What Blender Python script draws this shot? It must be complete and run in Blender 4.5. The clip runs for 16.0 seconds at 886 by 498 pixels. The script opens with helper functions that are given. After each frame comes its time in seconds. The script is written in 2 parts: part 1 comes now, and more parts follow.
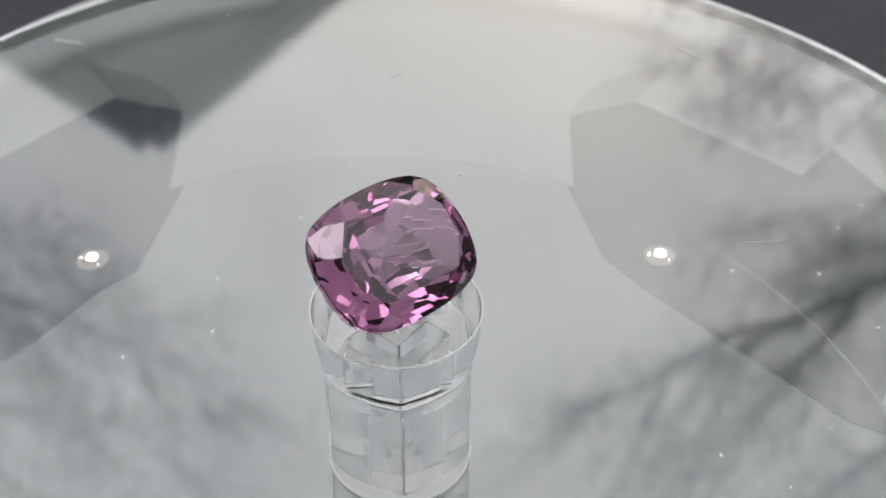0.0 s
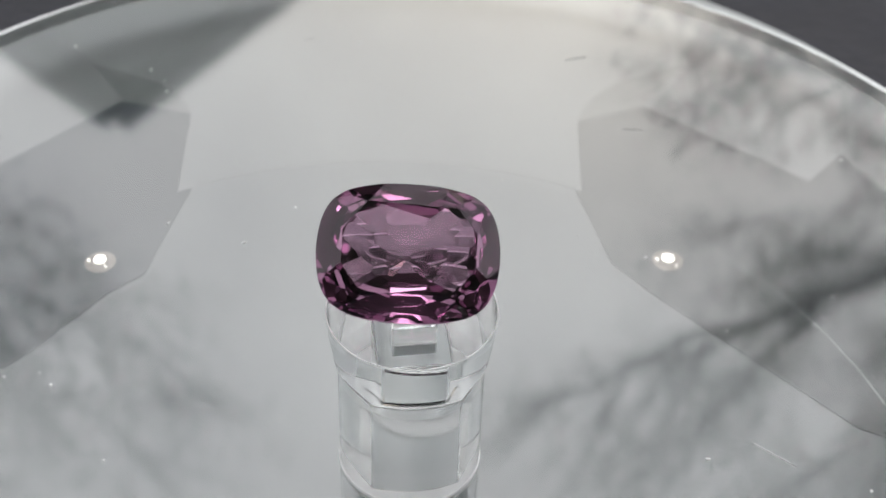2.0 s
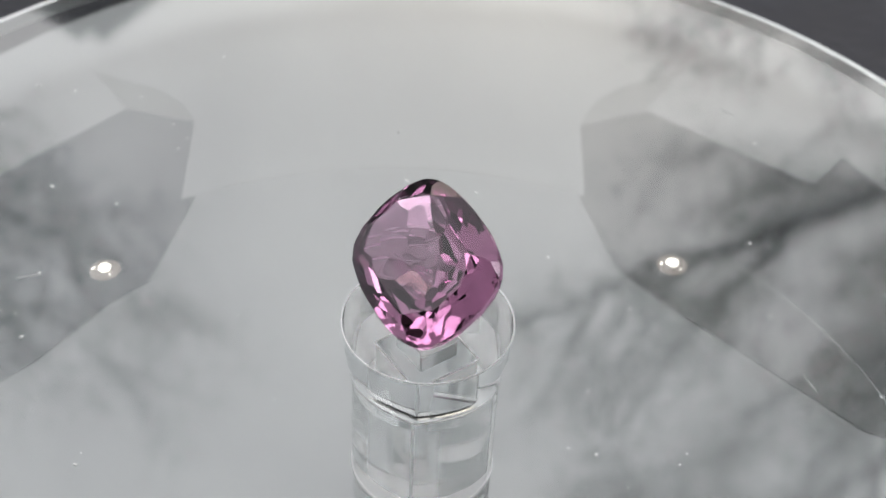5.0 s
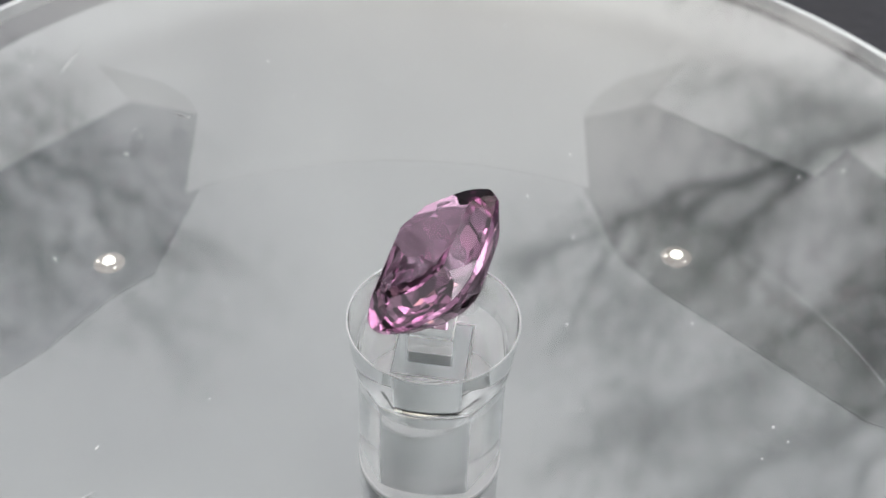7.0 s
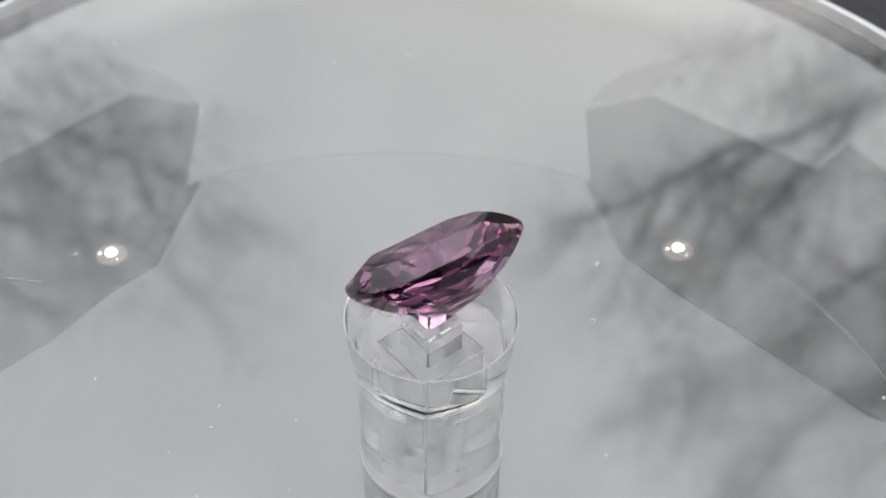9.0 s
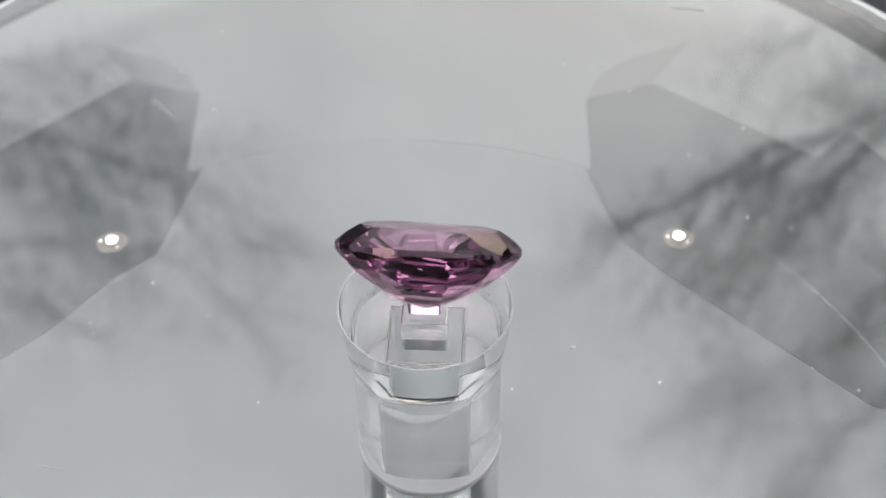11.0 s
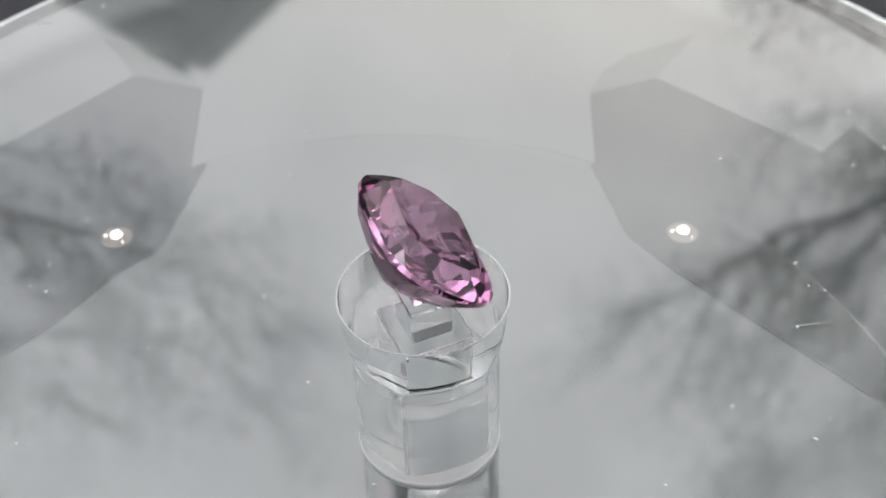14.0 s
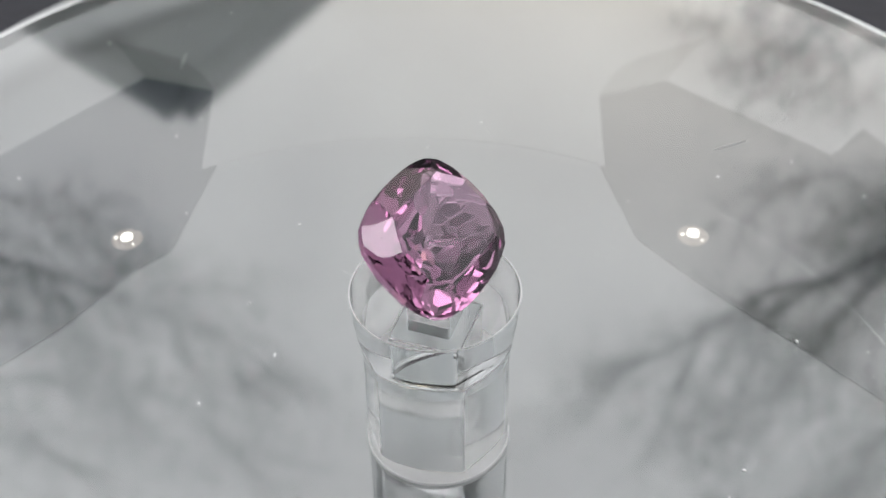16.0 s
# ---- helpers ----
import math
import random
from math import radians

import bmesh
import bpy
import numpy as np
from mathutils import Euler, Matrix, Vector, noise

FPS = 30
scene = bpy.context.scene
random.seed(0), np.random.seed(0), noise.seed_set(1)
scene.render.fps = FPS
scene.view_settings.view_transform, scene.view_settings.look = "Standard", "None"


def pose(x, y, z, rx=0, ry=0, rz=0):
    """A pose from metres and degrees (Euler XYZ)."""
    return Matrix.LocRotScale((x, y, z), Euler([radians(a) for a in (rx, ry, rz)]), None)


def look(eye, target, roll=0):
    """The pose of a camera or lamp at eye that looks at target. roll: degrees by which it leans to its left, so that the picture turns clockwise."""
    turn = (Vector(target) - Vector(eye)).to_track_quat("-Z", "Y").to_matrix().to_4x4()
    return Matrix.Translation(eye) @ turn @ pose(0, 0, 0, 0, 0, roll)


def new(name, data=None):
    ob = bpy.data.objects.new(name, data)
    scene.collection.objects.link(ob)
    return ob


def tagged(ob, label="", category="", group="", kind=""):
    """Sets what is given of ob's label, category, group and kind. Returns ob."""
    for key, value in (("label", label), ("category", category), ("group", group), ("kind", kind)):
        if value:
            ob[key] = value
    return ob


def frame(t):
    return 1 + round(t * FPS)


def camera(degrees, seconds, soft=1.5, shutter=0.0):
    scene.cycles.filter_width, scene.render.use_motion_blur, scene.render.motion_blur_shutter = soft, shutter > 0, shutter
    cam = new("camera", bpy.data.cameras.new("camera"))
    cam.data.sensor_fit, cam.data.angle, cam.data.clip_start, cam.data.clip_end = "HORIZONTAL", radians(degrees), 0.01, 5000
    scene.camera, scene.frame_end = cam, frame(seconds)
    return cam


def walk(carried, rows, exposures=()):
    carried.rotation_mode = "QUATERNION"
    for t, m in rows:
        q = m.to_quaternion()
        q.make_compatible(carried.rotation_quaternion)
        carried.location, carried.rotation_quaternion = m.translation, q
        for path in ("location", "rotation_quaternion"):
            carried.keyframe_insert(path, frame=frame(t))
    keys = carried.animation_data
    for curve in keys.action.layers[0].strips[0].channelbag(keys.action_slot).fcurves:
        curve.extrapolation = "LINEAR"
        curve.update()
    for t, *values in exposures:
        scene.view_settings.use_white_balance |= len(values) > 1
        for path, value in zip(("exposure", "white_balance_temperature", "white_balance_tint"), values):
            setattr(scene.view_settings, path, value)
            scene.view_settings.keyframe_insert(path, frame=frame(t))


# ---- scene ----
cam = camera(36.0, 16.0)
# The place is a clear turntable, out of doors under a bright overcast sky. MM turns millimetres into metres.
MM = 0.001
EYE, DRIFT = (0.7, -53.2, 64.2), (-1.66, 0.0, 0.39)  # the hand drifts a little over the shot
AIM = [  # seconds, pitch, roll, yaw
    (0.0, -42.04, -0.57, -0.37), (0.5, -41.98, -0.57, -0.31), (1.0, -41.84, -0.58, -0.19), (1.5, -41.79, -0.6, -0.11),
    (2.0, -41.9, -0.61, -0.06), (2.5, -41.94, -0.57, -0.08), (3.0, -41.89, -0.56, -0.1), (4.3, -41.7, -0.44, -0.2),
    (5.5, -41.68, -0.28, -0.33), (6.0, -41.79, -0.26, -0.32), (6.5, -41.95, -0.23, -0.29), (7.0, -42.02, -0.22, -0.32),
    (7.5, -42.06, -0.24, -0.34), (8.0, -42.15, -0.33, -0.27), (8.5, -42.24, -0.37, -0.23), (9.0, -42.35, -0.35, -0.25),
    (9.5, -42.49, -0.32, -0.3), (10.8, -42.84, -0.42, -0.29), (12.0, -43.02, -0.48, -0.26), (12.5, -43.01, -0.43, -0.21),
    (13.0, -43.0, -0.43, -0.21), (13.5, -43.05, -0.44, -0.26), (14.0, -43.14, -0.4, -0.31), (14.5, -43.19, -0.35, -0.3),
    (15.0, -43.17, -0.33, -0.23), (15.5, -43.11, -0.3, -0.12), (16.0, -43.05, -0.26, -0.03)]
walk(cam, [(t, pose(*[(e + d * t / 16) * MM for e, d in zip(EYE, DRIFT)], 90 + p, r, y)) for t, p, r, y in AIM],
     exposures=[(0.0, 0.0)])

cam.data.dof.use_dof, cam.data.dof.focus_distance, cam.data.dof.aperture_fstop = True, 0.077, 78.0

# ---- light: an overcast sky with soft cloud, and a veiled sun ----
world = bpy.data.worlds.new("sky")
scene.world = world
world.use_nodes = True
wn, wl = world.node_tree.nodes, world.node_tree.links
wn.clear()
sky = wn.new("ShaderNodeTexSky")
sky.sky_type, sky.sun_disc = "NISHITA", False
sky.sun_elevation, sky.sun_rotation = radians(14), radians(8)
sky.air_density, sky.dust_density = 1.0, 3.0
wcoord = wn.new("ShaderNodeTexCoord")
wcloud = wn.new("ShaderNodeTexNoise")
wcloud.inputs["Scale"].default_value = 3.2
wcloud.inputs["Detail"].default_value = 5.0
wcloud.inputs["Roughness"].default_value = 0.55
wramp = wn.new("ShaderNodeValToRGB")
wramp.color_ramp.elements[0].position, wramp.color_ramp.elements[0].color = 0.32, (0.619, 0.605, 0.603, 1)
wramp.color_ramp.elements[1].position, wramp.color_ramp.elements[1].color = 0.68, (0.98, 0.98, 0.955, 1)
wscale = wn.new("ShaderNodeMixRGB")
wscale.blend_type = "MULTIPLY"
wscale.inputs[0].default_value = 1.0
wscale.inputs[2].default_value = (0.085, 0.09, 0.096, 1)
wmix = wn.new("ShaderNodeMixRGB")
wmix.inputs[0].default_value = 0.7
wback = wn.new("ShaderNodeBackground")
wback.inputs["Strength"].default_value = 1.16
wout = wn.new("ShaderNodeOutputWorld")
wl.new(wcoord.outputs["Generated"], wcloud.inputs["Vector"])
wl.new(wcloud.outputs["Fac"], wramp.inputs["Fac"])
wl.new(sky.outputs["Color"], wscale.inputs[1])
wl.new(wscale.outputs["Color"], wmix.inputs[1])
wl.new(wramp.outputs["Color"], wmix.inputs[2])
# thin cloud overhead is brighter than the cloud lower down
wsplit, wrise, wlift = wn.new("ShaderNodeSeparateXYZ"), wn.new("ShaderNodeMapRange"), wn.new("ShaderNodeVectorMath")
wrise.interpolation_type = "SMOOTHSTEP"
wrise.inputs["From Min"].default_value, wrise.inputs["From Max"].default_value = 0.83, 0.98
wrise.inputs["To Min"].default_value, wrise.inputs["To Max"].default_value = 1.0, 6.5
wlift.operation = "SCALE"
wl.new(wcoord.outputs["Generated"], wsplit.inputs["Vector"])
wl.new(wsplit.outputs["Z"], wrise.inputs["Value"])
wl.new(wmix.outputs["Color"], wlift.inputs[0])
wl.new(wrise.outputs["Result"], wlift.inputs["Scale"])
wl.new(wlift.outputs["Vector"], wback.inputs["Color"])
wl.new(wback.outputs["Background"], wout.inputs["Surface"])

sun = new("sun", bpy.data.lights.new("sun", "SUN"))
sun.data.energy, sun.data.angle, sun.data.color = 0.5, radians(5), (1.0, 0.97, 0.93)
sun.matrix_basis = look((0.135, 0.96, 0.242), (0, 0, 0))


# ---- materials ----
def material(name):
    m = bpy.data.materials.new(name)
    m.use_nodes = True
    m.node_tree.nodes.clear()
    return m, m.node_tree.nodes, m.node_tree.links


def surface(name, low, high, rough, scale, bump=0.2, metal=0.0, spec=0.5):
    """A matt or satin surface that varies between two colours at two scales."""
    m, n, l = material(name)
    out, b = n.new("ShaderNodeOutputMaterial"), n.new("ShaderNodeBsdfPrincipled")
    co, big, fine = n.new("ShaderNodeTexCoord"), n.new("ShaderNodeTexNoise"), n.new("ShaderNodeTexNoise")
    big.inputs["Scale"].default_value, fine.inputs["Scale"].default_value = scale, scale * 14
    big.inputs["Detail"].default_value, fine.inputs["Detail"].default_value = 4, 3
    add, ramp = n.new("ShaderNodeMath"), n.new("ShaderNodeMixRGB")
    add.operation = "MULTIPLY_ADD"
    add.inputs[1].default_value = 0.35
    ramp.inputs[1].default_value, ramp.inputs[2].default_value = (*low, 1), (*high, 1)
    bp = n.new("ShaderNodeBump")
    bp.inputs["Strength"].default_value, bp.inputs["Distance"].default_value = bump, 0.02 / scale
    l.new(co.outputs["Object"], big.inputs["Vector"])
    l.new(co.outputs["Object"], fine.inputs["Vector"])
    l.new(fine.outputs["Fac"], add.inputs[0])
    l.new(big.outputs["Fac"], add.inputs[2])
    l.new(add.outputs[0], ramp.inputs[0])
    l.new(ramp.outputs[0], b.inputs["Base Color"])
    l.new(fine.outputs["Fac"], bp.inputs["Height"])
    l.new(bp.outputs[0], b.inputs["Normal"])
    b.inputs["Roughness"].default_value, b.inputs["Metallic"].default_value = rough, metal
    b.inputs["Specular IOR Level"].default_value = spec
    l.new(b.outputs[0], out.inputs["Surface"])
    return m


def glass(name, colour, ior, rough=0.0, polish=0.0):
    m, n, l = material(name)
    out, b = n.new("ShaderNodeOutputMaterial"), n.new("ShaderNodeBsdfGlass")
    b.inputs["Color"].default_value, b.inputs["IOR"].default_value = (*colour, 1), ior
    b.inputs["Roughness"].default_value = rough
    gloss, mix = n.new("ShaderNodeBsdfAnisotropic"), n.new("ShaderNodeMixShader")
    gloss.inputs["Color"].default_value, gloss.inputs["Roughness"].default_value = (0.9, 0.88, 0.9, 1), 0.02
    mix.inputs[0].default_value = polish
    l.new(b.outputs[0], mix.inputs[1])
    l.new(gloss.outputs[0], mix.inputs[2])
    l.new((mix if polish else b).outputs[0], out.inputs["Surface"])
    return m


def coated(name, share, rough, tint=(1, 1, 1)):
    """A clear sheet with a reflecting face: part of the light is thrown back, softened by fine haze, the rest passes."""
    m, n, l = material(name)
    out, mix = n.new("ShaderNodeOutputMaterial"), n.new("ShaderNodeMixShader")
    gloss, clear = n.new("ShaderNodeBsdfAnisotropic"), n.new("ShaderNodeBsdfTransparent")
    co, haze, rr = n.new("ShaderNodeTexCoord"), n.new("ShaderNodeTexNoise"), n.new("ShaderNodeMapRange")
    haze.inputs["Scale"].default_value, haze.inputs["Detail"].default_value = 45.0, 4.0
    rr.inputs["To Min"].default_value, rr.inputs["To Max"].default_value = rough * 0.75, rough * 1.25
    l.new(co.outputs["Object"], haze.inputs["Vector"])
    l.new(haze.outputs["Fac"], rr.inputs["Value"])
    l.new(rr.outputs[0], gloss.inputs["Roughness"])
    gloss.inputs["Color"].default_value, clear.inputs["Color"].default_value = (*tint, 1), (0.97, 0.98, 0.98, 1)
    mix.inputs[0].default_value = share
    l.new(clear.outputs[0], mix.inputs[1])
    l.new(gloss.outputs[0], mix.inputs[2])
    l.new(mix.outputs[0], out.inputs["Surface"])
    return m


def glow(name, colour, strength):
    m, n, l = material(name)
    out, e = n.new("ShaderNodeOutputMaterial"), n.new("ShaderNodeEmission")
    e.inputs["Color"].default_value, e.inputs["Strength"].default_value = (*colour, 1), strength
    l.new(e.outputs[0], out.inputs["Surface"])
    return m


M_FACE = coated("reflecting_face", 0.4, 0.042)
M_UNDER = coated("clear_underside", 0.02, 0.03)
# White put into the colour for edge highlights on disc, pedestal rim and hollow.
M_SHINE = surface("painted_edge_shine", (0.84, 0.85, 0.85), (0.93, 0.94, 0.94), 0.25, 60, 0.05)
M_DUST = surface("dust", (0.9, 0.9, 0.89), (0.97, 0.97, 0.96), 0.8, 900, 0.0)
M_ACRYLIC = glass("clear_acrylic", (0.985, 0.99, 0.99), 1.49)
M_SATIN = glass("satin_acrylic", (0.985, 0.99, 0.99), 1.49, rough=0.14)
M_GEM = glass("purple_stone", (0.79, 0.63, 0.735), 1.75)
M_TABLE = glass("polished_purple_stone", (0.79, 0.63, 0.735), 1.75, polish=0.05)
M_FLAT = glass("polished_purple_table", (0.79, 0.63, 0.735), 1.75, polish=0.07)
# Near-white colour that lends the pedestal's foot its bright glow.
M_FOOT_WHITE = surface("whitened_foot", (0.93, 0.93, 0.93), (0.97, 0.97, 0.97), 0.4, 120, 0.05, metal=0.0)
M_PLATE = surface("pale_grey_plate", (0.31, 0.325, 0.333), (0.375, 0.387, 0.39), 0.5, 30, 0.05)
M_RING = surface("pale_grey_ring", (0.36, 0.372, 0.372), (0.425, 0.433, 0.433), 0.5, 22, 0.05)
# Cast shadow shapes put into colour as dark sheets under the clear disc.
M_SHADE = surface("painted_shade", (0.07, 0.083, 0.097), (0.11, 0.128, 0.145), 0.55, 60, 0.05)
M_SHADE_OUTER = surface("painted_shade_outer", (0.075, 0.085, 0.092), (0.12, 0.13, 0.137), 0.55, 60, 0.05)
M_SHADE_INNER = surface("painted_shade_inner", (0.10, 0.11, 0.114), (0.145, 0.155, 0.158), 0.55, 60, 0.05)
M_SHADE_TIP = surface("painted_shade_tip", (0.25, 0.262, 0.262), (0.305, 0.317, 0.313), 0.5, 60, 0.05)
M_HOUSING = surface("black_housing", (0.012, 0.012, 0.013), (0.03, 0.03, 0.032), 0.4, 40, 0.1)
# Glowing surfaces painted in for reflected bright spots and their halos; no lamps.
M_GLINT = glow("painted_glint", (1.0, 0.95, 0.86), 4.5)
M_HALO = glow("painted_halo", (1.0, 0.88, 0.80), 0.42)
M_GROUND = surface("dark_ground", (0.012, 0.012, 0.013), (0.04, 0.04, 0.052), 0.7, 9, 0.6)
M_BARK = surface("bark", (0.02, 0.018, 0.015), (0.06, 0.05, 0.052), 0.9, 14, 0.8)
M_LEAF = surface("leaf", (0.05, 0.09, 0.05), (0.11, 0.16, 0.10), 0.7, 3, 0.2)
M_BLOSSOM = surface("blossom", (0.60, 0.34, 0.40), (0.78, 0.54, 0.58), 0.8, 3, 0.2)
M_WALL = surface("dark_render", (0.14, 0.16, 0.15), (0.24, 0.26, 0.24), 0.85, 1.2, 0.4)
# Black for the unseen slab that shades the stone.
M_BLOCKER = surface("blocker_black", (0.012, 0.011, 0.01), (0.035, 0.032, 0.03), 0.8, 1.5, 0.4)
M_ROOF = surface("slate", (0.03, 0.032, 0.034), (0.07, 0.072, 0.075), 0.6, 1.5, 0.4)


# ---- building helpers ----
def part(name, bm, mat, parent=None, label="", smooth=False):
    me = bpy.data.meshes.new(name)
    if smooth:
        for f in bm.faces:
            f.smooth = True
    bm.to_mesh(me)
    bm.free()
    for m in (mat if isinstance(mat, (list, tuple)) else [mat]):
        me.materials.append(m)
    ob = new(name, me)
    if parent is not None:
        ob.parent = parent
    return tagged(ob, label)


def lathe(profile, steps=96, flip=False, caps=(True, True)):
    """A turned solid from (radius, height) pairs in millimetres, from the bottom up."""
    bm = bmesh.new()
    rings = [[bm.verts.new((r * MM * math.cos(2 * math.pi * i / steps), r * MM * math.sin(2 * math.pi * i / steps), z * MM))
              for i in range(steps)] for r, z in profile]
    for a, b in zip(rings, rings[1:]):
        for i in range(steps):
            j = (i + 1) % steps
            bm.faces.new((a[i], a[j], b[j], b[i]))
    if caps[0]:
        bm.faces.new(rings[0][::-1])
    if caps[1]:
        bm.faces.new(rings[-1])
    if flip:
        bmesh.ops.reverse_faces(bm, faces=bm.faces)
    return bm


def plate(outline, z0, z1):
    """A flat piece with that outline, in millimetres, between two heights."""
    bm = bmesh.new()
    lo = [bm.verts.new((x * MM, y * MM, z0 * MM)) for x, y in outline]
    hi = [bm.verts.new((x * MM, y * MM, z1 * MM)) for x, y in outline]
    k = len(outline)
    bm.faces.new(hi)
    bm.faces.new(lo[::-1])
    for i in range(k):
        j = (i + 1) % k
        bm.faces.new((lo[i], lo[j], hi[j], hi[i]))
    bmesh.ops.recalc_face_normals(bm, faces=bm.faces)
    return bm


def smooth_sides(ob, limit=24):
    me = ob.data
    for p in me.polygons:
        p.use_smooth = len(p.vertices) == 4
    me.set_sharp_from_angle(angle=radians(limit))


# ---- ground ----
def ground():
    bm = bmesh.new()
    bmesh.ops.create_grid(bm, x_segments=40, y_segments=40, size=600)
    for v in bm.verts:
        v.co.z = -0.026
    return tagged(part("ground", bm, M_GROUND), "dark rough ground under the turntable", "ground", kind="structure")


ground()

# ---- the turntable's still base ----
BASE_X, BASE_Y = -1.6, 22.3


def turntable_base():
    top = new("turntable_base")
    top.location = (BASE_X * MM, BASE_Y * MM, -0.026)
    up = 26.0

    def local(pts):
        return [(x - BASE_X, y - BASE_Y) for x, y in pts]

    def moved(bm, x, y, z=0.0):
        bmesh.ops.translate(bm, verts=bm.verts, vec=((x - BASE_X) * MM, (y - BASE_Y) * MM, z * MM))
        return bm
    h = part("housing", lathe([(43, 0), (45, 1), (45, up - 9), (44, up - 8)], 128), M_HOUSING, top, "black round plastic housing")
    smooth_sides(h)
    r = part("outer_ring", lathe([(50.0, up - 7.9), (50.3, up - 7.5), (50.0, up - 7)], 128), M_RING, top, "pale grey satin ring")
    smooth_sides(r)
    p = part("centre_plate", moved(lathe([(35.6, up - 6.9), (35.6, up - 4.25), (35.3, up - 4)], 160), -3.2, -2.0), M_PLATE, top,
             "raised pale grey round plate")
    smooth_sides(p)
    # A paler strip marks the plate's edge, only between the dark sheets.
    rim = lathe([(35.32, up - 4.0), (35.4, up - 3.93), (35.62, up - 3.97), (35.72, up - 4.2)], 160, caps=(False, False))
    bmesh.ops.delete(rim, geom=[f for f in rim.faces if not 66 < math.degrees(math.atan2(f.calc_center_median().y, f.calc_center_median().x)) < 115],
                     context="FACES")
    part("plate_edge", moved(rim, -3.2, -2.0), M_RING, top, "pale arc along the edge of the plate")
    # Flat sheets painted as shadows, outlined to fit the camera's view.
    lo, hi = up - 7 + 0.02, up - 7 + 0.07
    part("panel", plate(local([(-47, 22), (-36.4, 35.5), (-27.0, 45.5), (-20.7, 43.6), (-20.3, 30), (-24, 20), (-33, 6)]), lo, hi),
         M_SHADE, top, "painted angular shadow shape")
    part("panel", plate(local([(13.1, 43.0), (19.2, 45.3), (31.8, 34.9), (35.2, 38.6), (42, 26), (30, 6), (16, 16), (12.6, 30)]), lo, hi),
         M_SHADE_OUTER, top, "painted shadow shape with a notch")
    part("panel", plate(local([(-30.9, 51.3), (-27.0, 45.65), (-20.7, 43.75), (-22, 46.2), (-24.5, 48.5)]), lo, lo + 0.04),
         M_SHADE_TIP, top, "paler painted tip of the shadow")
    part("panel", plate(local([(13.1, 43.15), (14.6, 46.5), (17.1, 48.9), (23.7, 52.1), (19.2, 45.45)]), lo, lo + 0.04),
         M_SHADE_TIP, top, "paler painted tip of the shadow")
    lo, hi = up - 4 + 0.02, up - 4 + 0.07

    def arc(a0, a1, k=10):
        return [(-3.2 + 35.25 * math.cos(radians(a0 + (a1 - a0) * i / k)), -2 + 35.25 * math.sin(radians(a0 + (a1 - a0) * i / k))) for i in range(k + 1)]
    # The same painted shadows carried on over the raised plate.
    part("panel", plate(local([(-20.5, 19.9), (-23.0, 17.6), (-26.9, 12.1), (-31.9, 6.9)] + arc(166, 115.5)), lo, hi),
         M_SHADE, top, "painted shadow shape round a bright spot")
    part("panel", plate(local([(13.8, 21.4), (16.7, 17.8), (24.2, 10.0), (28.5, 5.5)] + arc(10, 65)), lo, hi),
         M_SHADE_INNER, top, "painted shadow shape round a bright spot")
    # Reflected lights and their soft halos, added as small glowing domes.
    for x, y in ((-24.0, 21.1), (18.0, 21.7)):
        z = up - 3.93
        halo = part("lamp_lens", moved(lathe([(1.15, 0), (1.05, 0.08), (0.6, 0.22), (0.3, 0.24)], 32), x, y, z), M_HALO, top, "glowing halo painted round a reflected light")
        part("bulb", moved(lathe([(0.46, 0.22), (0.44, 0.3), (0.28, 0.42), (0.1, 0.46)], 24), x, y, z), M_GLINT, halo, "small white glow standing for a reflected light")
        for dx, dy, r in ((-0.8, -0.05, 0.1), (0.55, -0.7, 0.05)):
            part("bulb", moved(lathe([(r, 0.1), (r * 0.8, 0.26), (r * 0.3, 0.3)], 12), x + dx, y + dy, z), M_GLINT, halo, "tiny white glow beside the reflected light")
    return tagged(top, "round turntable base with pale plates, painted shadows and two painted glints", "turntable base")


turntable_base()

# ---- what turns: the disc, the clear pedestal and the stone ----
AXIS = (-0.61, -0.22)
PERIOD, FACING = 16.95, 2.02
WOBBLE = pose(0, 0, 0, 0, 0, -32.4) @ pose(0, 0, 0, -1.92, 0, 0) @ pose(0, 0, 0, 0, 0, 32.4)
DISC_R, DISC_OFF = 49.6, (-0.87, 14.2)
PED_OFF, PED_H = (-0.18, 0.27), 11.7
POST = 1.18
STONE_OFF = (-0.26, -0.19)


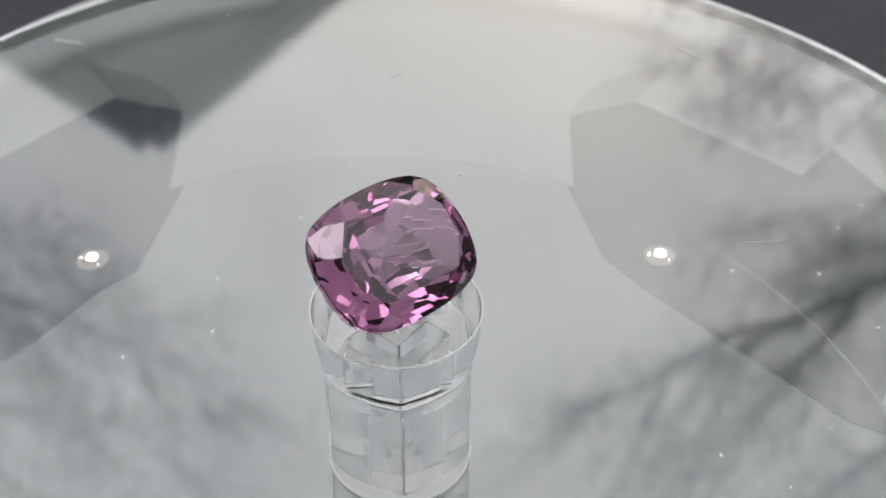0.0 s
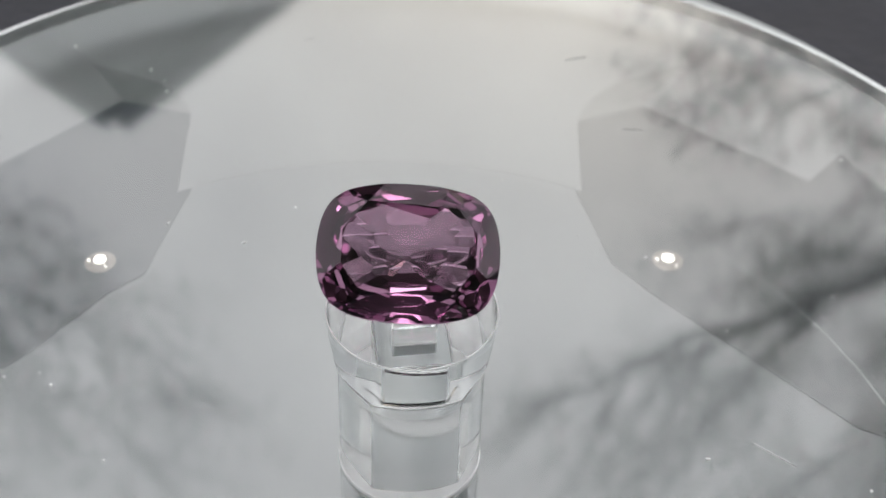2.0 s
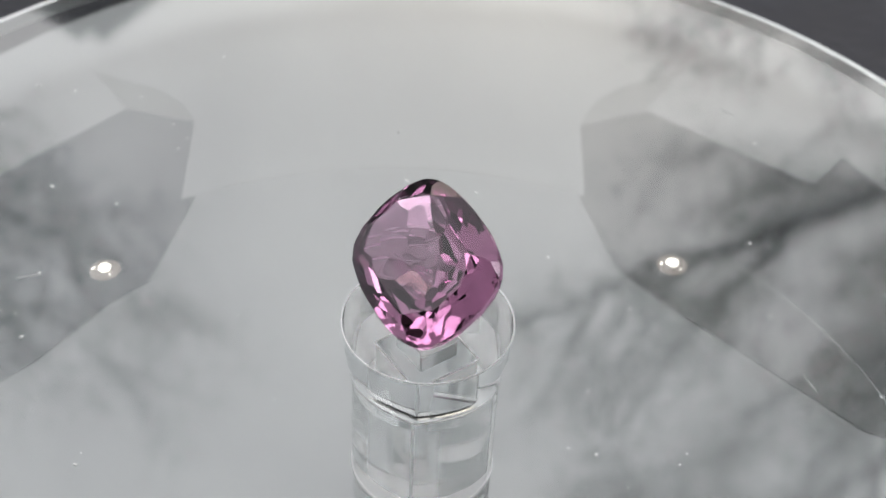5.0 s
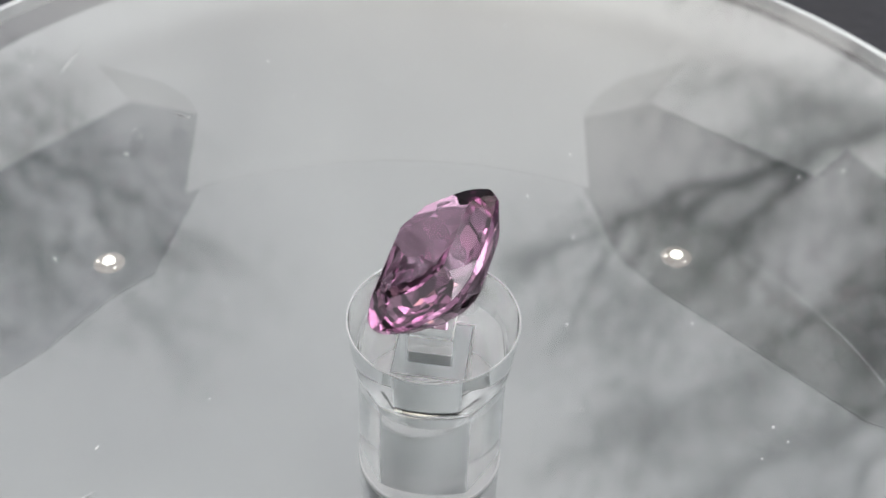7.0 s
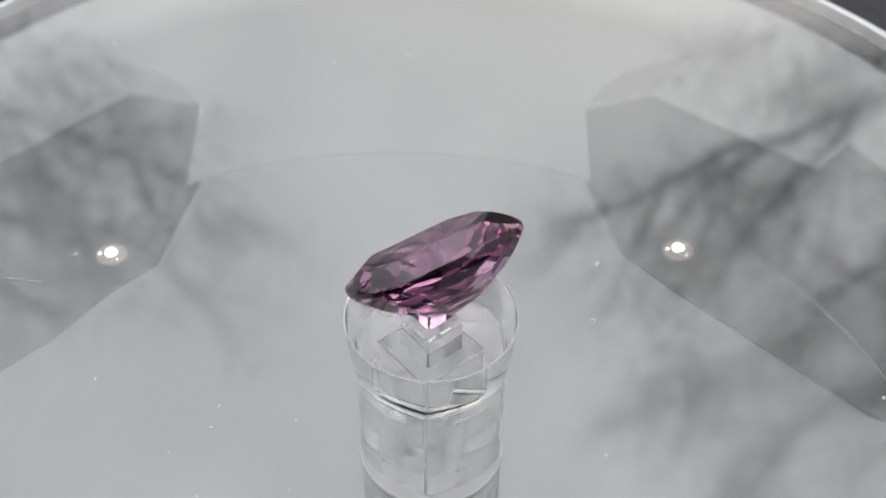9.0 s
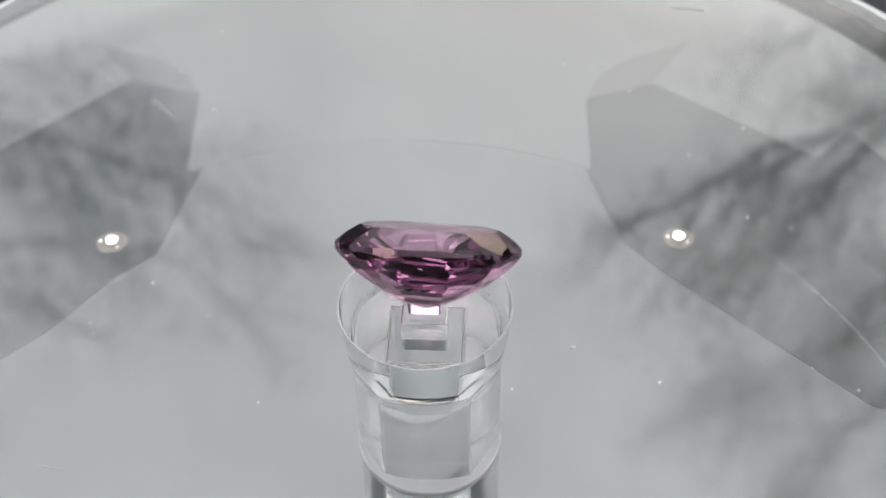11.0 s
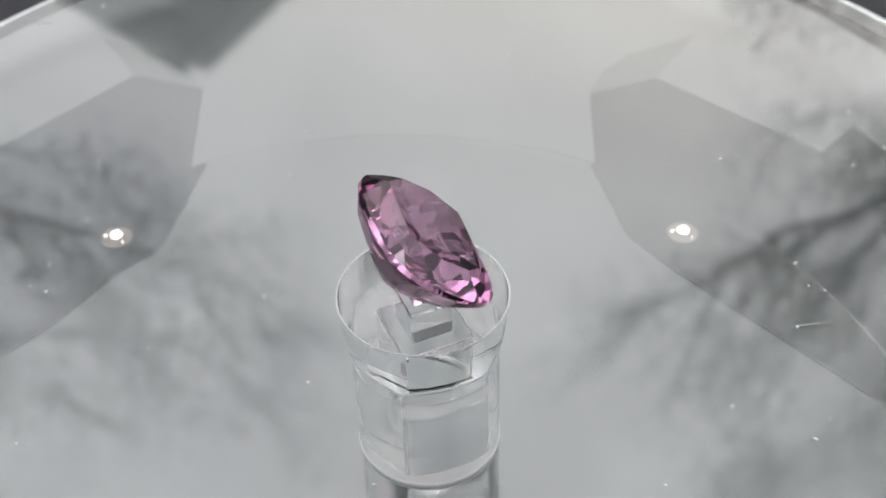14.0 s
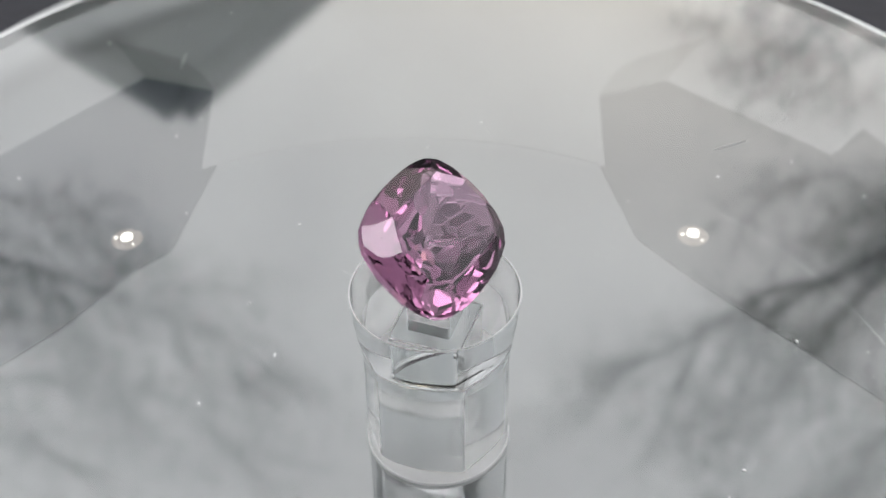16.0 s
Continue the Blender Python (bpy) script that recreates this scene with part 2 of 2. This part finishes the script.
def disc():
    bm = lathe([(DISC_R - 0.6, -2), (DISC_R, -1.5), (DISC_R + 0.15, -1.0), (DISC_R - 0.1, -0.85), (DISC_R - 0.4, -0.9), (DISC_R - 1.8, 0)], 256)
    bm.normal_update()
    for f in bm.faces:
        f.material_index = 0 if f.normal.z > 0.99 else 1 if f.normal.z < -0.9 else 2
    ob = part("disc", bm, [M_FACE, M_UNDER, M_SHINE])
    smooth_sides(ob)
    for e in ob.data.edges:
        if all(abs(ob.data.vertices[i].co.z) < 1e-7 for i in e.vertices):
            e.use_edge_sharp = True
    rnd = random.Random(5)
    dust = bmesh.new()
    for i in range(170):
        a, r = rnd.uniform(0, 2 * math.pi), DISC_R * 0.97 * math.sqrt(rnd.random())
        s = rnd.choice((0.05, 0.06, 0.08, 0.11)) * MM
        long = 16 if i % 14 == 0 else rnd.choice((1, 1, 1.5, 2))
        m = Matrix.Translation((r * MM * math.cos(a), r * MM * math.sin(a), s * 0.4)) @ pose(0, 0, 0, 0, 0, rnd.uniform(0, 360)) \
            @ Matrix.Diagonal((s * long, s / math.sqrt(long), s * 0.5, 1))
        bmesh.ops.create_icosphere(dust, subdivisions=1, radius=1, matrix=m)
    d = part("dust", dust, M_DUST, ob, "white dust specks and fibres")
    tagged(d, kind="stuff")
    return tagged(ob, "large round clear disc that mirrors sky and branches", "turntable disc")


def block(s, lo, hi, inward=False, edge=0.09):
    bm = bmesh.new()
    bmesh.ops.create_cube(bm, size=1, matrix=Matrix.Translation((0, 0, (lo + hi) / 2 * MM)) @ Matrix.Diagonal((2 * s * MM, 2 * s * MM, (hi - lo) * MM, 1)))
    bmesh.ops.bevel(bm, geom=bm.edges[:], offset=edge * MM, segments=1, affect="EDGES")
    if inward:
        bmesh.ops.reverse_faces(bm, faces=bm.faces)
    return bm


def pedestal():
    h, neck, hollow = PED_H, 7.3, 2.1
    bm = lathe([(4.15, 0.03), (4.22, 0.12), (4.22, 0.6), (4.2, neck), (4.44, 8.7), (4.63, 10.1), (4.73, h - 0.5), (4.76, h - 0.06), (4.72, h)],
               128, caps=(False, True))
    ob = part("pedestal", bm, M_ACRYLIC)
    smooth_sides(ob)
    for e in ob.data.edges:
        za, zb = [ob.data.vertices[i].co.z for i in e.vertices]
        if abs(za - zb) < 1e-7 and abs(za - neck * MM) < 1e-5:
            e.use_edge_sharp = True
    # the foot is whitened to look bright round the square hollow, which is open below
    sole = bmesh.new()
    n = 128
    outer = [sole.verts.new((4.15 * MM * math.cos(2 * math.pi * i / n), 4.15 * MM * math.sin(2 * math.pi * i / n), 0.03 * MM)) for i in range(n)]
    inner = []
    for i in range(n):
        c, k = math.cos(2 * math.pi * i / n), math.sin(2 * math.pi * i / n)
        m = hollow * MM / max(abs(c), abs(k))
        inner.append(sole.verts.new((c * m, k * m, 0.03 * MM)))
    for i in range(n):
        j = (i + 1) % n
        sole.faces.new((outer[j], outer[i], inner[i], inner[j]))
    part("sole", sole, M_FOOT_WHITE, ob, "underside ring whitened to look bright")
    socket = block(hollow, 0.03, neck - 0.02, True)
    bmesh.ops.delete(socket, geom=[f for f in socket.faces if f.calc_center_median().z < 0.13 * MM], context="FACES")
    part("square_socket", socket, M_SATIN, ob, "square hollow inside the clear rod")
    # Thin white rods added as bright highlight lines along the hollow's top.
    for k in range(4):
        edge = bmesh.new()
        bmesh.ops.create_cone(edge, segments=6, radius1=0.045 * MM, radius2=0.045 * MM, depth=2 * hollow * MM, cap_ends=True,
                              matrix=pose(0, 0, 0, 0, 0, 90 * k) @ pose(0, hollow * MM, (neck - 0.02) * MM, 0, 90, 0))
        part("hollow_edge", edge, M_SHINE, ob, "white rod painted as highlight along the hollow")
    part("square_cell", block(1.25, neck + 0.06, h - 0.4, True), M_ACRYLIC, ob, "small square hollow under the top")
    part("post", block(0.88, h + 0.01, h + POST), M_ACRYLIC, ob, "small clear square post under the stone")
    # The highlight round the top edge is added as a thin white ring.
    part("rim", lathe([(4.70, h - 0.02), (4.77, h - 0.05), (4.80, h), (4.77, h + 0.05), (4.71, h + 0.03)], 128, caps=(False, False)), M_SHINE, ob,
         "thin white ring painted as the edge highlight")
    foot = part("foot", lathe([(4.16, 0), (4.26, 0), (4.28, 0.1), (4.26, 0.22), (4.225, 0.24)], 96, caps=(False, False)), M_FOOT_WHITE, ob, "foot ring whitened to look bright")
    smooth_sides(foot)
    for clear in (ob, *ob.children):
        clear.visible_shadow = False  # clear acrylic lets daylight through
    return tagged(ob, "clear acrylic round pedestal with a square hollow inside", "display stand")


def stone():
    """A cushion cut: a prism with a rounded outline, cut facet by facet."""
    a, b, bow, crisp = 4.88, 3.75, 0.19, 8.0
    bm = bmesh.new()
    rnd = random.Random(7)
    tilt = pose(0, 0, 0, 38.5, 0, 0) @ pose(0, 0, 0, 0, 2.7, -1.6)
    n = 72

    def rim(t):
        c, s = max(abs(math.cos(t)), 1e-6), max(abs(math.sin(t)), 1e-6)
        end = (-c + math.sqrt(c * c + 4 * bow * s * s)) / (2 * bow * s * s)
        side = (-s + math.sqrt(s * s + 4 * bow * c * c)) / (2 * bow * c * c)
        r = (end ** -crisp + side ** -crisp) ** (-1 / crisp)
        return r * math.cos(t), r * math.sin(t)
    lo = [bm.verts.new((a * rim(2 * math.pi * i / n)[0], b * rim(2 * math.pi * i / n)[1], -5)) for i in range(n)]
    hi = [bm.verts.new((v.co.x, v.co.y, 3)) for v in lo]
    bm.faces.new(hi)
    bm.faces.new(lo[::-1])
    for i in range(n):
        j = (i + 1) % n
        bm.faces.new((lo[i], lo[j], hi[j], hi[i]))

    def support(ang):
        c, s = math.cos(ang), math.sin(ang)
        return max(a * rim(2 * math.pi * i / n)[0] * c + b * rim(2 * math.pi * i / n)[1] * s for i in range(n))

    def cut(ang, slope, reach, at):
        """A facet facing ang, leaning by slope, that meets the outline's reach at the height at."""
        up = 1 if slope > 0 else -1
        if abs(slope) > 1:
            ang, slope = ang + rnd.gauss(0, 0.022), slope + rnd.gauss(0, 0.9)
        el = radians(abs(slope))
        no = Vector((math.cos(ang) * math.sin(el), math.sin(ang) * math.sin(el), up * math.cos(el)))
        d = support(ang) * reach
        co = Vector((math.cos(ang) * d, math.sin(ang) * d, at))
        geom = bm.verts[:] + bm.edges[:] + bm.faces[:]
        got = bmesh.ops.bisect_plane(bm, geom=geom, plane_co=co, plane_no=no, clear_outer=True, dist=1e-5)
        edges = [e for e in got["geom_cut"] if isinstance(e, bmesh.types.BMEdge)]
        if edges:
            bmesh.ops.holes_fill(bm, edges=edges, sides=0)
    corner = math.atan2(b, a)
    mains = [0, corner, math.pi / 2, math.pi - corner, math.pi, math.pi + corner, 1.5 * math.pi, 2 * math.pi - corner]
    cut(0, 0.001, 0, 1.08)
    for k, g in enumerate(mains):
        nxt = mains[(k + 1) % 8] + (2 * math.pi if k == 7 else 0)
        cut(g, 34 if k % 2 == 0 else 31, 1.0, 0.16)
        for u in (0.27, 0.73):
            cut(g + (nxt - g) * u, 42, 1.0, 0.13)
    steps = [(1.0, -0.14), (0.94, -0.58), (0.83, -1.11), (0.67, -1.73), (0.46, -2.37), (0.21, -2.93), (0.0, -3.28)]
    for k, g in enumerate(mains):
        nxt = mains[(k + 1) % 8] + (2 * math.pi if k == 7 else 0)
        for (r0, z0), (r1, z1) in zip(steps, steps[1:]):
            cut(g, -math.degrees(math.atan2(z0 - z1, (r0 - r1) * support(g))), r0, z0)
        for u in (0.3, 0.7):
            cut(g + (nxt - g) * u, -60, 1.0, -0.13)
        for (r0, z0), (r1, z1) in zip(steps[1::2], steps[2::2]):
            mid = (g + nxt) / 2
            cut(mid, -math.degrees(math.atan2(z0 - z1, (r0 - r1) * support(mid))), r0 * 0.985, z0)
    cut(0, -0.001, 0, -3.2)
    bmesh.ops.remove_doubles(bm, verts=bm.verts, dist=1e-4)
    bmesh.ops.recalc_face_normals(bm, faces=bm.faces)
    bmesh.ops.scale(bm, verts=bm.verts, vec=(MM, MM, MM))
    bmesh.ops.transform(bm, matrix=tilt, verts=bm.verts)
    low = min(bm.verts, key=lambda v: v.co.z).co.copy()
    bmesh.ops.translate(bm, verts=bm.verts, vec=(0, 0, -low.z))
    top = new("gemstone")
    up = tilt @ Vector((0, 0, 1))
    bm.normal_update()

    def zone(f):
        c = f.normal.dot(up)
        return "table" if c > 0.99 else "crown" if c > 0.2 else "girdle" if c > -0.2 else "pavilion"
    for name in ("table", "crown", "girdle", "pavilion"):
        piece = bm.copy()
        piece.normal_update()
        bmesh.ops.delete(piece, geom=[f for f in piece.faces if zone(f) != name], context="FACES")
        part(name, piece, {"table": M_FLAT, "crown": M_TABLE}.get(name, M_GEM), top)
    bm.free()
    return tagged(top, "faceted purple pink cushion-cut gemstone tilted on a clear pedestal", "gemstone")


DISC, PEDESTAL, STONE = disc(), pedestal(), stone()


# ---- what the disc mirrors: trees and a gabled house ----
def tree(name, seed, height, spread, label, start_dirs, tufts=2, pink=0.1, leaf_size=0.02):
    rnd = random.Random(seed)
    top = new(name)
    wood, leaves, bloom = bmesh.new(), bmesh.new(), bmesh.new()

    def limb(p, q, r0, r1, sides):
        d = (q - p).normalized()
        u = d.orthogonal().normalized()
        v = d.cross(u)
        rings = []
        for c, r in ((p, r0), (q, r1)):
            rings.append([wood.verts.new(c + (u * math.cos(2 * math.pi * i / sides) + v * math.sin(2 * math.pi * i / sides)) * r) for i in range(sides)])
        for i in range(sides):
            j = (i + 1) % sides
            wood.faces.new((rings[0][i], rings[0][j], rings[1][j], rings[1][i]))

    def leaf(bm, p, s):
        u = Vector((rnd.gauss(0, 1), rnd.gauss(0, 1), rnd.gauss(0, 1))).normalized()
        v = u.orthogonal().normalized()
        w = u.cross(v) * 0.4
        bm.faces.new([bm.verts.new(p + c * s) for c in (u, v * 0.5 + w, -u, -v * 0.5 - w)])

    def grow(p, d, length, r, level):
        steps = 5 if level < 2 else 3
        for k in range(steps):
            d = (d + Vector((rnd.gauss(0, 0.16), rnd.gauss(0, 0.16), rnd.gauss(0, 0.12) + (0.03 if level < 2 else -0.06)))).normalized()
            q = p + d * length / steps
            limb(p, q, r * (1 - 0.75 * k / steps), r * (1 - 0.75 * (k + 1) / steps), 7 if level < 2 else 4)
            p = q
            if level < 3 and k > 0:
                for _ in range(3):
                    side = d.cross(Vector((rnd.gauss(0, 1), rnd.gauss(0, 1), rnd.gauss(0, 1)))).normalized()
                    grow(p, (d * 0.55 + side * rnd.uniform(0.6, 0.9)).normalized(), length * rnd.uniform(0.35, 0.55), r * (1 - 0.75 * k / steps) * 0.5, level + 1)
            if level >= 2:
                for _ in range(tufts):
                    o = Vector((rnd.gauss(0, 1), rnd.gauss(0, 1), rnd.gauss(0, 1))) * 0.09
                    leaf(bloom if rnd.random() < pink else leaves, p + o, leaf_size * rnd.uniform(0.6, 1.4))
    p = Vector((0, 0, 0))
    d = Vector((0, 0, 1))
    r = height * 0.028
    count = len(start_dirs)
    for k in range(count):
        q = p + Vector((rnd.gauss(0, 0.05), rnd.gauss(0, 0.05), 1)) * (height * (0.42 if k == 0 else 0.5 / count))
        limb(p, q, r, r * 0.88, 12)
        p, r = q, r * 0.88
        dx, dy, dz = start_dirs[k]
        grow(p, Vector((dx, dy, dz)).normalized(), spread * rnd.uniform(0.85, 1.1), r * 0.55, 1)
    part("trunk", wood, M_BARK, top, "dark bark trunk and branches")
    part("crown", leaves, M_LEAF, top, "dark green thin foliage")
    part("blossom", bloom, M_BLOSSOM, top, "scattered pale pink blossom")
    return tagged(top, label, "tree")


def spot(az, el, d):
    """The place at that bearing from north and that height in degrees, as seen from the turntable, d metres off."""
    return Vector((d * math.sin(radians(az)), d * math.cos(radians(az)), d * math.tan(radians(el)) - 0.026))


def limbed_tree(seed, base, limbs, lean, label, fork=0.19, tuft=0.95):
    """A tree with long bent limbs, each with many thin twigs that strive upwards along lean."""
    rnd = random.Random(seed)
    top = new("tree")
    top.location = base
    wood, leaves, bloom = bmesh.new(), bmesh.new(), bmesh.new()

    def tube(p, q, r0, r1, sides):
        d = (q - p).normalized()
        u = d.orthogonal().normalized()
        v = d.cross(u)
        rings = [[wood.verts.new(c - base + (u * math.cos(2 * math.pi * i / sides) + v * math.sin(2 * math.pi * i / sides)) * r)
                  for i in range(sides)] for c, r in ((p, r0), (q, r1))]
        for i in range(sides):
            j = (i + 1) % sides
            wood.faces.new((rings[0][i], rings[0][j], rings[1][j], rings[1][i]))

    def leaf(bm, p, size):
        u = Vector((rnd.gauss(0, 1), rnd.gauss(0, 1), rnd.gauss(0, 1))).normalized()
        v = u.orthogonal().normalized() * 0.5
        bm.faces.new([bm.verts.new(p - base + c * size) for c in (u, v, -u, -v)])

    def twig(p, d, length, r, level):
        n = 4
        for k in range(n):
            d = (d + Vector((rnd.gauss(0, 0.14), rnd.gauss(0, 0.14), rnd.gauss(0, 0.1))) + lean * 0.08).normalized()
            q = p + d * length / n
            tube(p, q, r * (1 - 0.2 * k), r * (0.8 - 0.2 * k), 5 if level == 0 else 3)
            p = q
            if level < 2:
                for _ in range(2 - level):
                    side = d.cross(Vector((rnd.gauss(0, 1), rnd.gauss(0, 1), rnd.gauss(0, 1)))).normalized()
                    twig(p, (d * 0.8 + side * rnd.uniform(0.3, 0.75) + lean * 0.15).normalized(), length * rnd.uniform(0.4, 0.65), r * 0.55, level + 1)
            if rnd.random() < tuft:
                o = Vector((rnd.gauss(0, 1), rnd.gauss(0, 1), rnd.gauss(0, 1))) * 0.14
                leaf(bloom if rnd.random() < 0.12 else leaves, p + o, rnd.uniform(0.015, 0.04))
    for line, r in limbs:
        total = sum((q - p).length for p, q in zip(line, line[1:]))
        gone = 0.0
        for p, q in zip(line, line[1:]):
            steps = max(2, round((q - p).length / fork))
            bend = Vector((0, 0, 0))
            last = p
            for k in range(1, steps + 1):
                w = k / steps
                bend = bend * 0.6 + Vector((rnd.gauss(0, 0.018), rnd.gauss(0, 0.018), rnd.gauss(0, 0.018))) * (0 if k == steps else 1)
                at = p.lerp(q, w) + (bend if k < steps else Vector((0, 0, 0)))
                f = (gone + (q - p).length * w) / total
                tube(last, at, r * (1.02 - 0.8 * max(0, f - 0.5 / steps)), r * (1.0 - 0.8 * f), 8)
                last = at
                if at.z > 2.6:
                    d = (q - p).normalized()
                    side = d.cross(Vector((rnd.gauss(0, 1), rnd.gauss(0, 1), rnd.gauss(0, 1)))).normalized()
                    twig(at, (d * 0.35 + side * 0.45 + lean * rnd.uniform(0.3, 1.0)).normalized(), rnd.uniform(0.5, 1.15), min(r * 0.35, 0.011), 0)
            gone += (q - p).length
    part("trunk", wood, M_BARK, top, "dark bark trunk, limbs and twigs")
    part("crown", leaves, M_LEAF, top, "dark green thin foliage")
    part("blossom", bloom, M_BLOSSOM, top, "scattered pale pink blossom")
    return tagged(top, label, "tree")


EAST = Vector((4.3, 6.2, -0.016))
limbed_tree(11, EAST, [
    ([EAST, EAST + Vector((0.1, 0.05, 2.4)), spot(29, 32.7, 7.4), spot(30.5, 40.7, 7.5), spot(32, 47.7, 7.6)], 0.12),
    ([spot(29, 32.7, 7.4), spot(26, 35.7, 7.2), spot(22.6, 37.7, 7.0), spot(19.8, 39.5, 6.9), spot(15, 41.7, 6.8), spot(10.8, 44.0, 6.7)], 0.052),
    ([spot(30.5, 40.7, 7.5), spot(26, 43.7, 7.3), spot(21, 47.7, 7.2), spot(17, 51.2, 7.2)], 0.015),
    ([spot(22.6, 37.7, 7.0), spot(19, 42.7, 7.2), spot(17, 46.7, 7.3)], 0.016),
    ([spot(32, 47.2, 7.6), spot(26, 49.2, 7.4), spot(23, 53.7, 7.3)], 0.014),
    ([spot(29, 33.7, 7.4), spot(25, 33.2, 7.6), spot(20, 34.7, 7.9)], 0.016)],
    Vector((-0.55, 0.0, 0.83)), "dark leafless tree with a long bent limb and fine twigs")
WEST = Vector((-4.6, 6.6, -0.016))
limbed_tree(23, WEST, [
    ([WEST, WEST + Vector((0.05, 0.0, 2.5)), spot(-32, 34, 7.9), spot(-33.5, 41, 8.0), spot(-35, 46, 8.0)], 0.11),
    ([spot(-31.9, 33, 7.9), spot(-26, 36.5, 7.6), spot(-22.4, 38.2, 7.4), spot(-17.7, 40.6, 7.3), spot(-14.2, 42.8, 7.2)], 0.024),
    ([spot(-33.3, 40, 8.0), spot(-24, 42.3, 7.7), spot(-19.5, 43.6, 7.6), spot(-16.5, 45, 7.6)], 0.02),
    ([spot(-31.9, 33, 7.9), spot(-25, 34, 7.7), spot(-20.5, 35.5, 7.6)], 0.016)],
    Vector((0.5, 0.0, 0.86)), "dark leafless tree with bent limbs and fine twigs", 0.27, 0.7)
t3 = tree("flowering_tree", 31, 8.2, 2.6, "flowering tree with pink blossom and green leaves, mirrored in the disc",
          [(-1, -0.3, 0.1), (0.8, -0.5, 0.2), (-0.7, 0.6, 0.3), (-1, 0, 0.4), (0.9, 0.3, 0.5), (0, 0.3, 1)], 4, 0.55, 0.036)
t3.matrix_basis = pose(4.9, 9.2, -0.026, 0, 0, 0)


def house():
    top = new("house")
    w, d, eave, peak = 5.0, 6.0, 0.6, 5.05
    bm = bmesh.new()
    front = [(-w, 0, 0), (w, 0, 0), (w, 0, eave), (0, 0, peak), (-w, 0, eave)]
    f = bm.faces.new([bm.verts.new(c) for c in front])
    got = bmesh.ops.extrude_face_region(bm, geom=[f])
    bmesh.ops.translate(bm, verts=[v for v in got["geom"] if isinstance(v, bmesh.types.BMVert)], vec=(0, d, 0))
    bmesh.ops.recalc_face_normals(bm, faces=bm.faces)
    part("wall", bm, M_WALL, top, "grey rendered gable wall")
    for s in (-1, 1):
        bm = bmesh.new()
        slope = math.atan2(peak - eave, w)
        run = math.hypot(w, peak - eave) + 0.35
        bmesh.ops.create_cube(bm, size=1, matrix=Matrix.Translation((0, d / 2, peak + 0.06)) @ pose(0, 0, 0, 0, math.degrees(slope) * s, 0)
                              @ Matrix.Translation((s * run / 2, 0, 0.05)) @ Matrix.Diagonal((run, d + 0.7, 0.12, 1)))
        part("roof", bm, M_ROOF, top, "dark slate roof slope")
    return tagged(top, "dark grey gabled house, mirrored in the disc", "house")


# Unseen slab, added behind the camera so that the stone's facets go dark.
def unseen_blocker():
    bm = bmesh.new()
    bmesh.ops.create_cube(bm, size=1, matrix=Matrix.Translation((0, -2.0, 3.4)) @ Matrix.Diagonal((6, 0.3, 6.85, 1)))
    return tagged(part("wall_south", bm, M_BLOCKER), "unseen dark slab added behind the camera to darken the stone", "wall", kind="structure")


unseen_blocker()
house().matrix_basis = pose(-1.95, 8.0, -0.026, 0, 0, 0)


# ---- turning ----
def motions():
    times = [i * 0.5 for i in range(33)]
    rows = {DISC: [], PEDESTAL: [], STONE: []}
    for t in times:
        spin = -(t - FACING) * 360 / PERIOD
        axis, turn, back = pose(AXIS[0] * MM, AXIS[1] * MM, 0), pose(0, 0, 0, 0, 0, spin), pose(0, 0, 0, 0, 0, -spin)
        lean = axis @ turn @ WOBBLE
        rows[DISC].append((t, lean @ back @ pose(DISC_OFF[0] * MM, DISC_OFF[1] * MM, 0) @ turn))
        rows[PEDESTAL].append((t, lean @ pose(PED_OFF[0] * MM, PED_OFF[1] * MM, 0.03 * MM, 0, 0, 7.4)))
        rows[STONE].append((t, lean @ pose((PED_OFF[0] + STONE_OFF[0]) * MM, (PED_OFF[1] + STONE_OFF[1]) * MM, (PED_H + POST + 0.04) * MM)))
    for ob in rows:
        walk(ob, rows[ob])


motions()
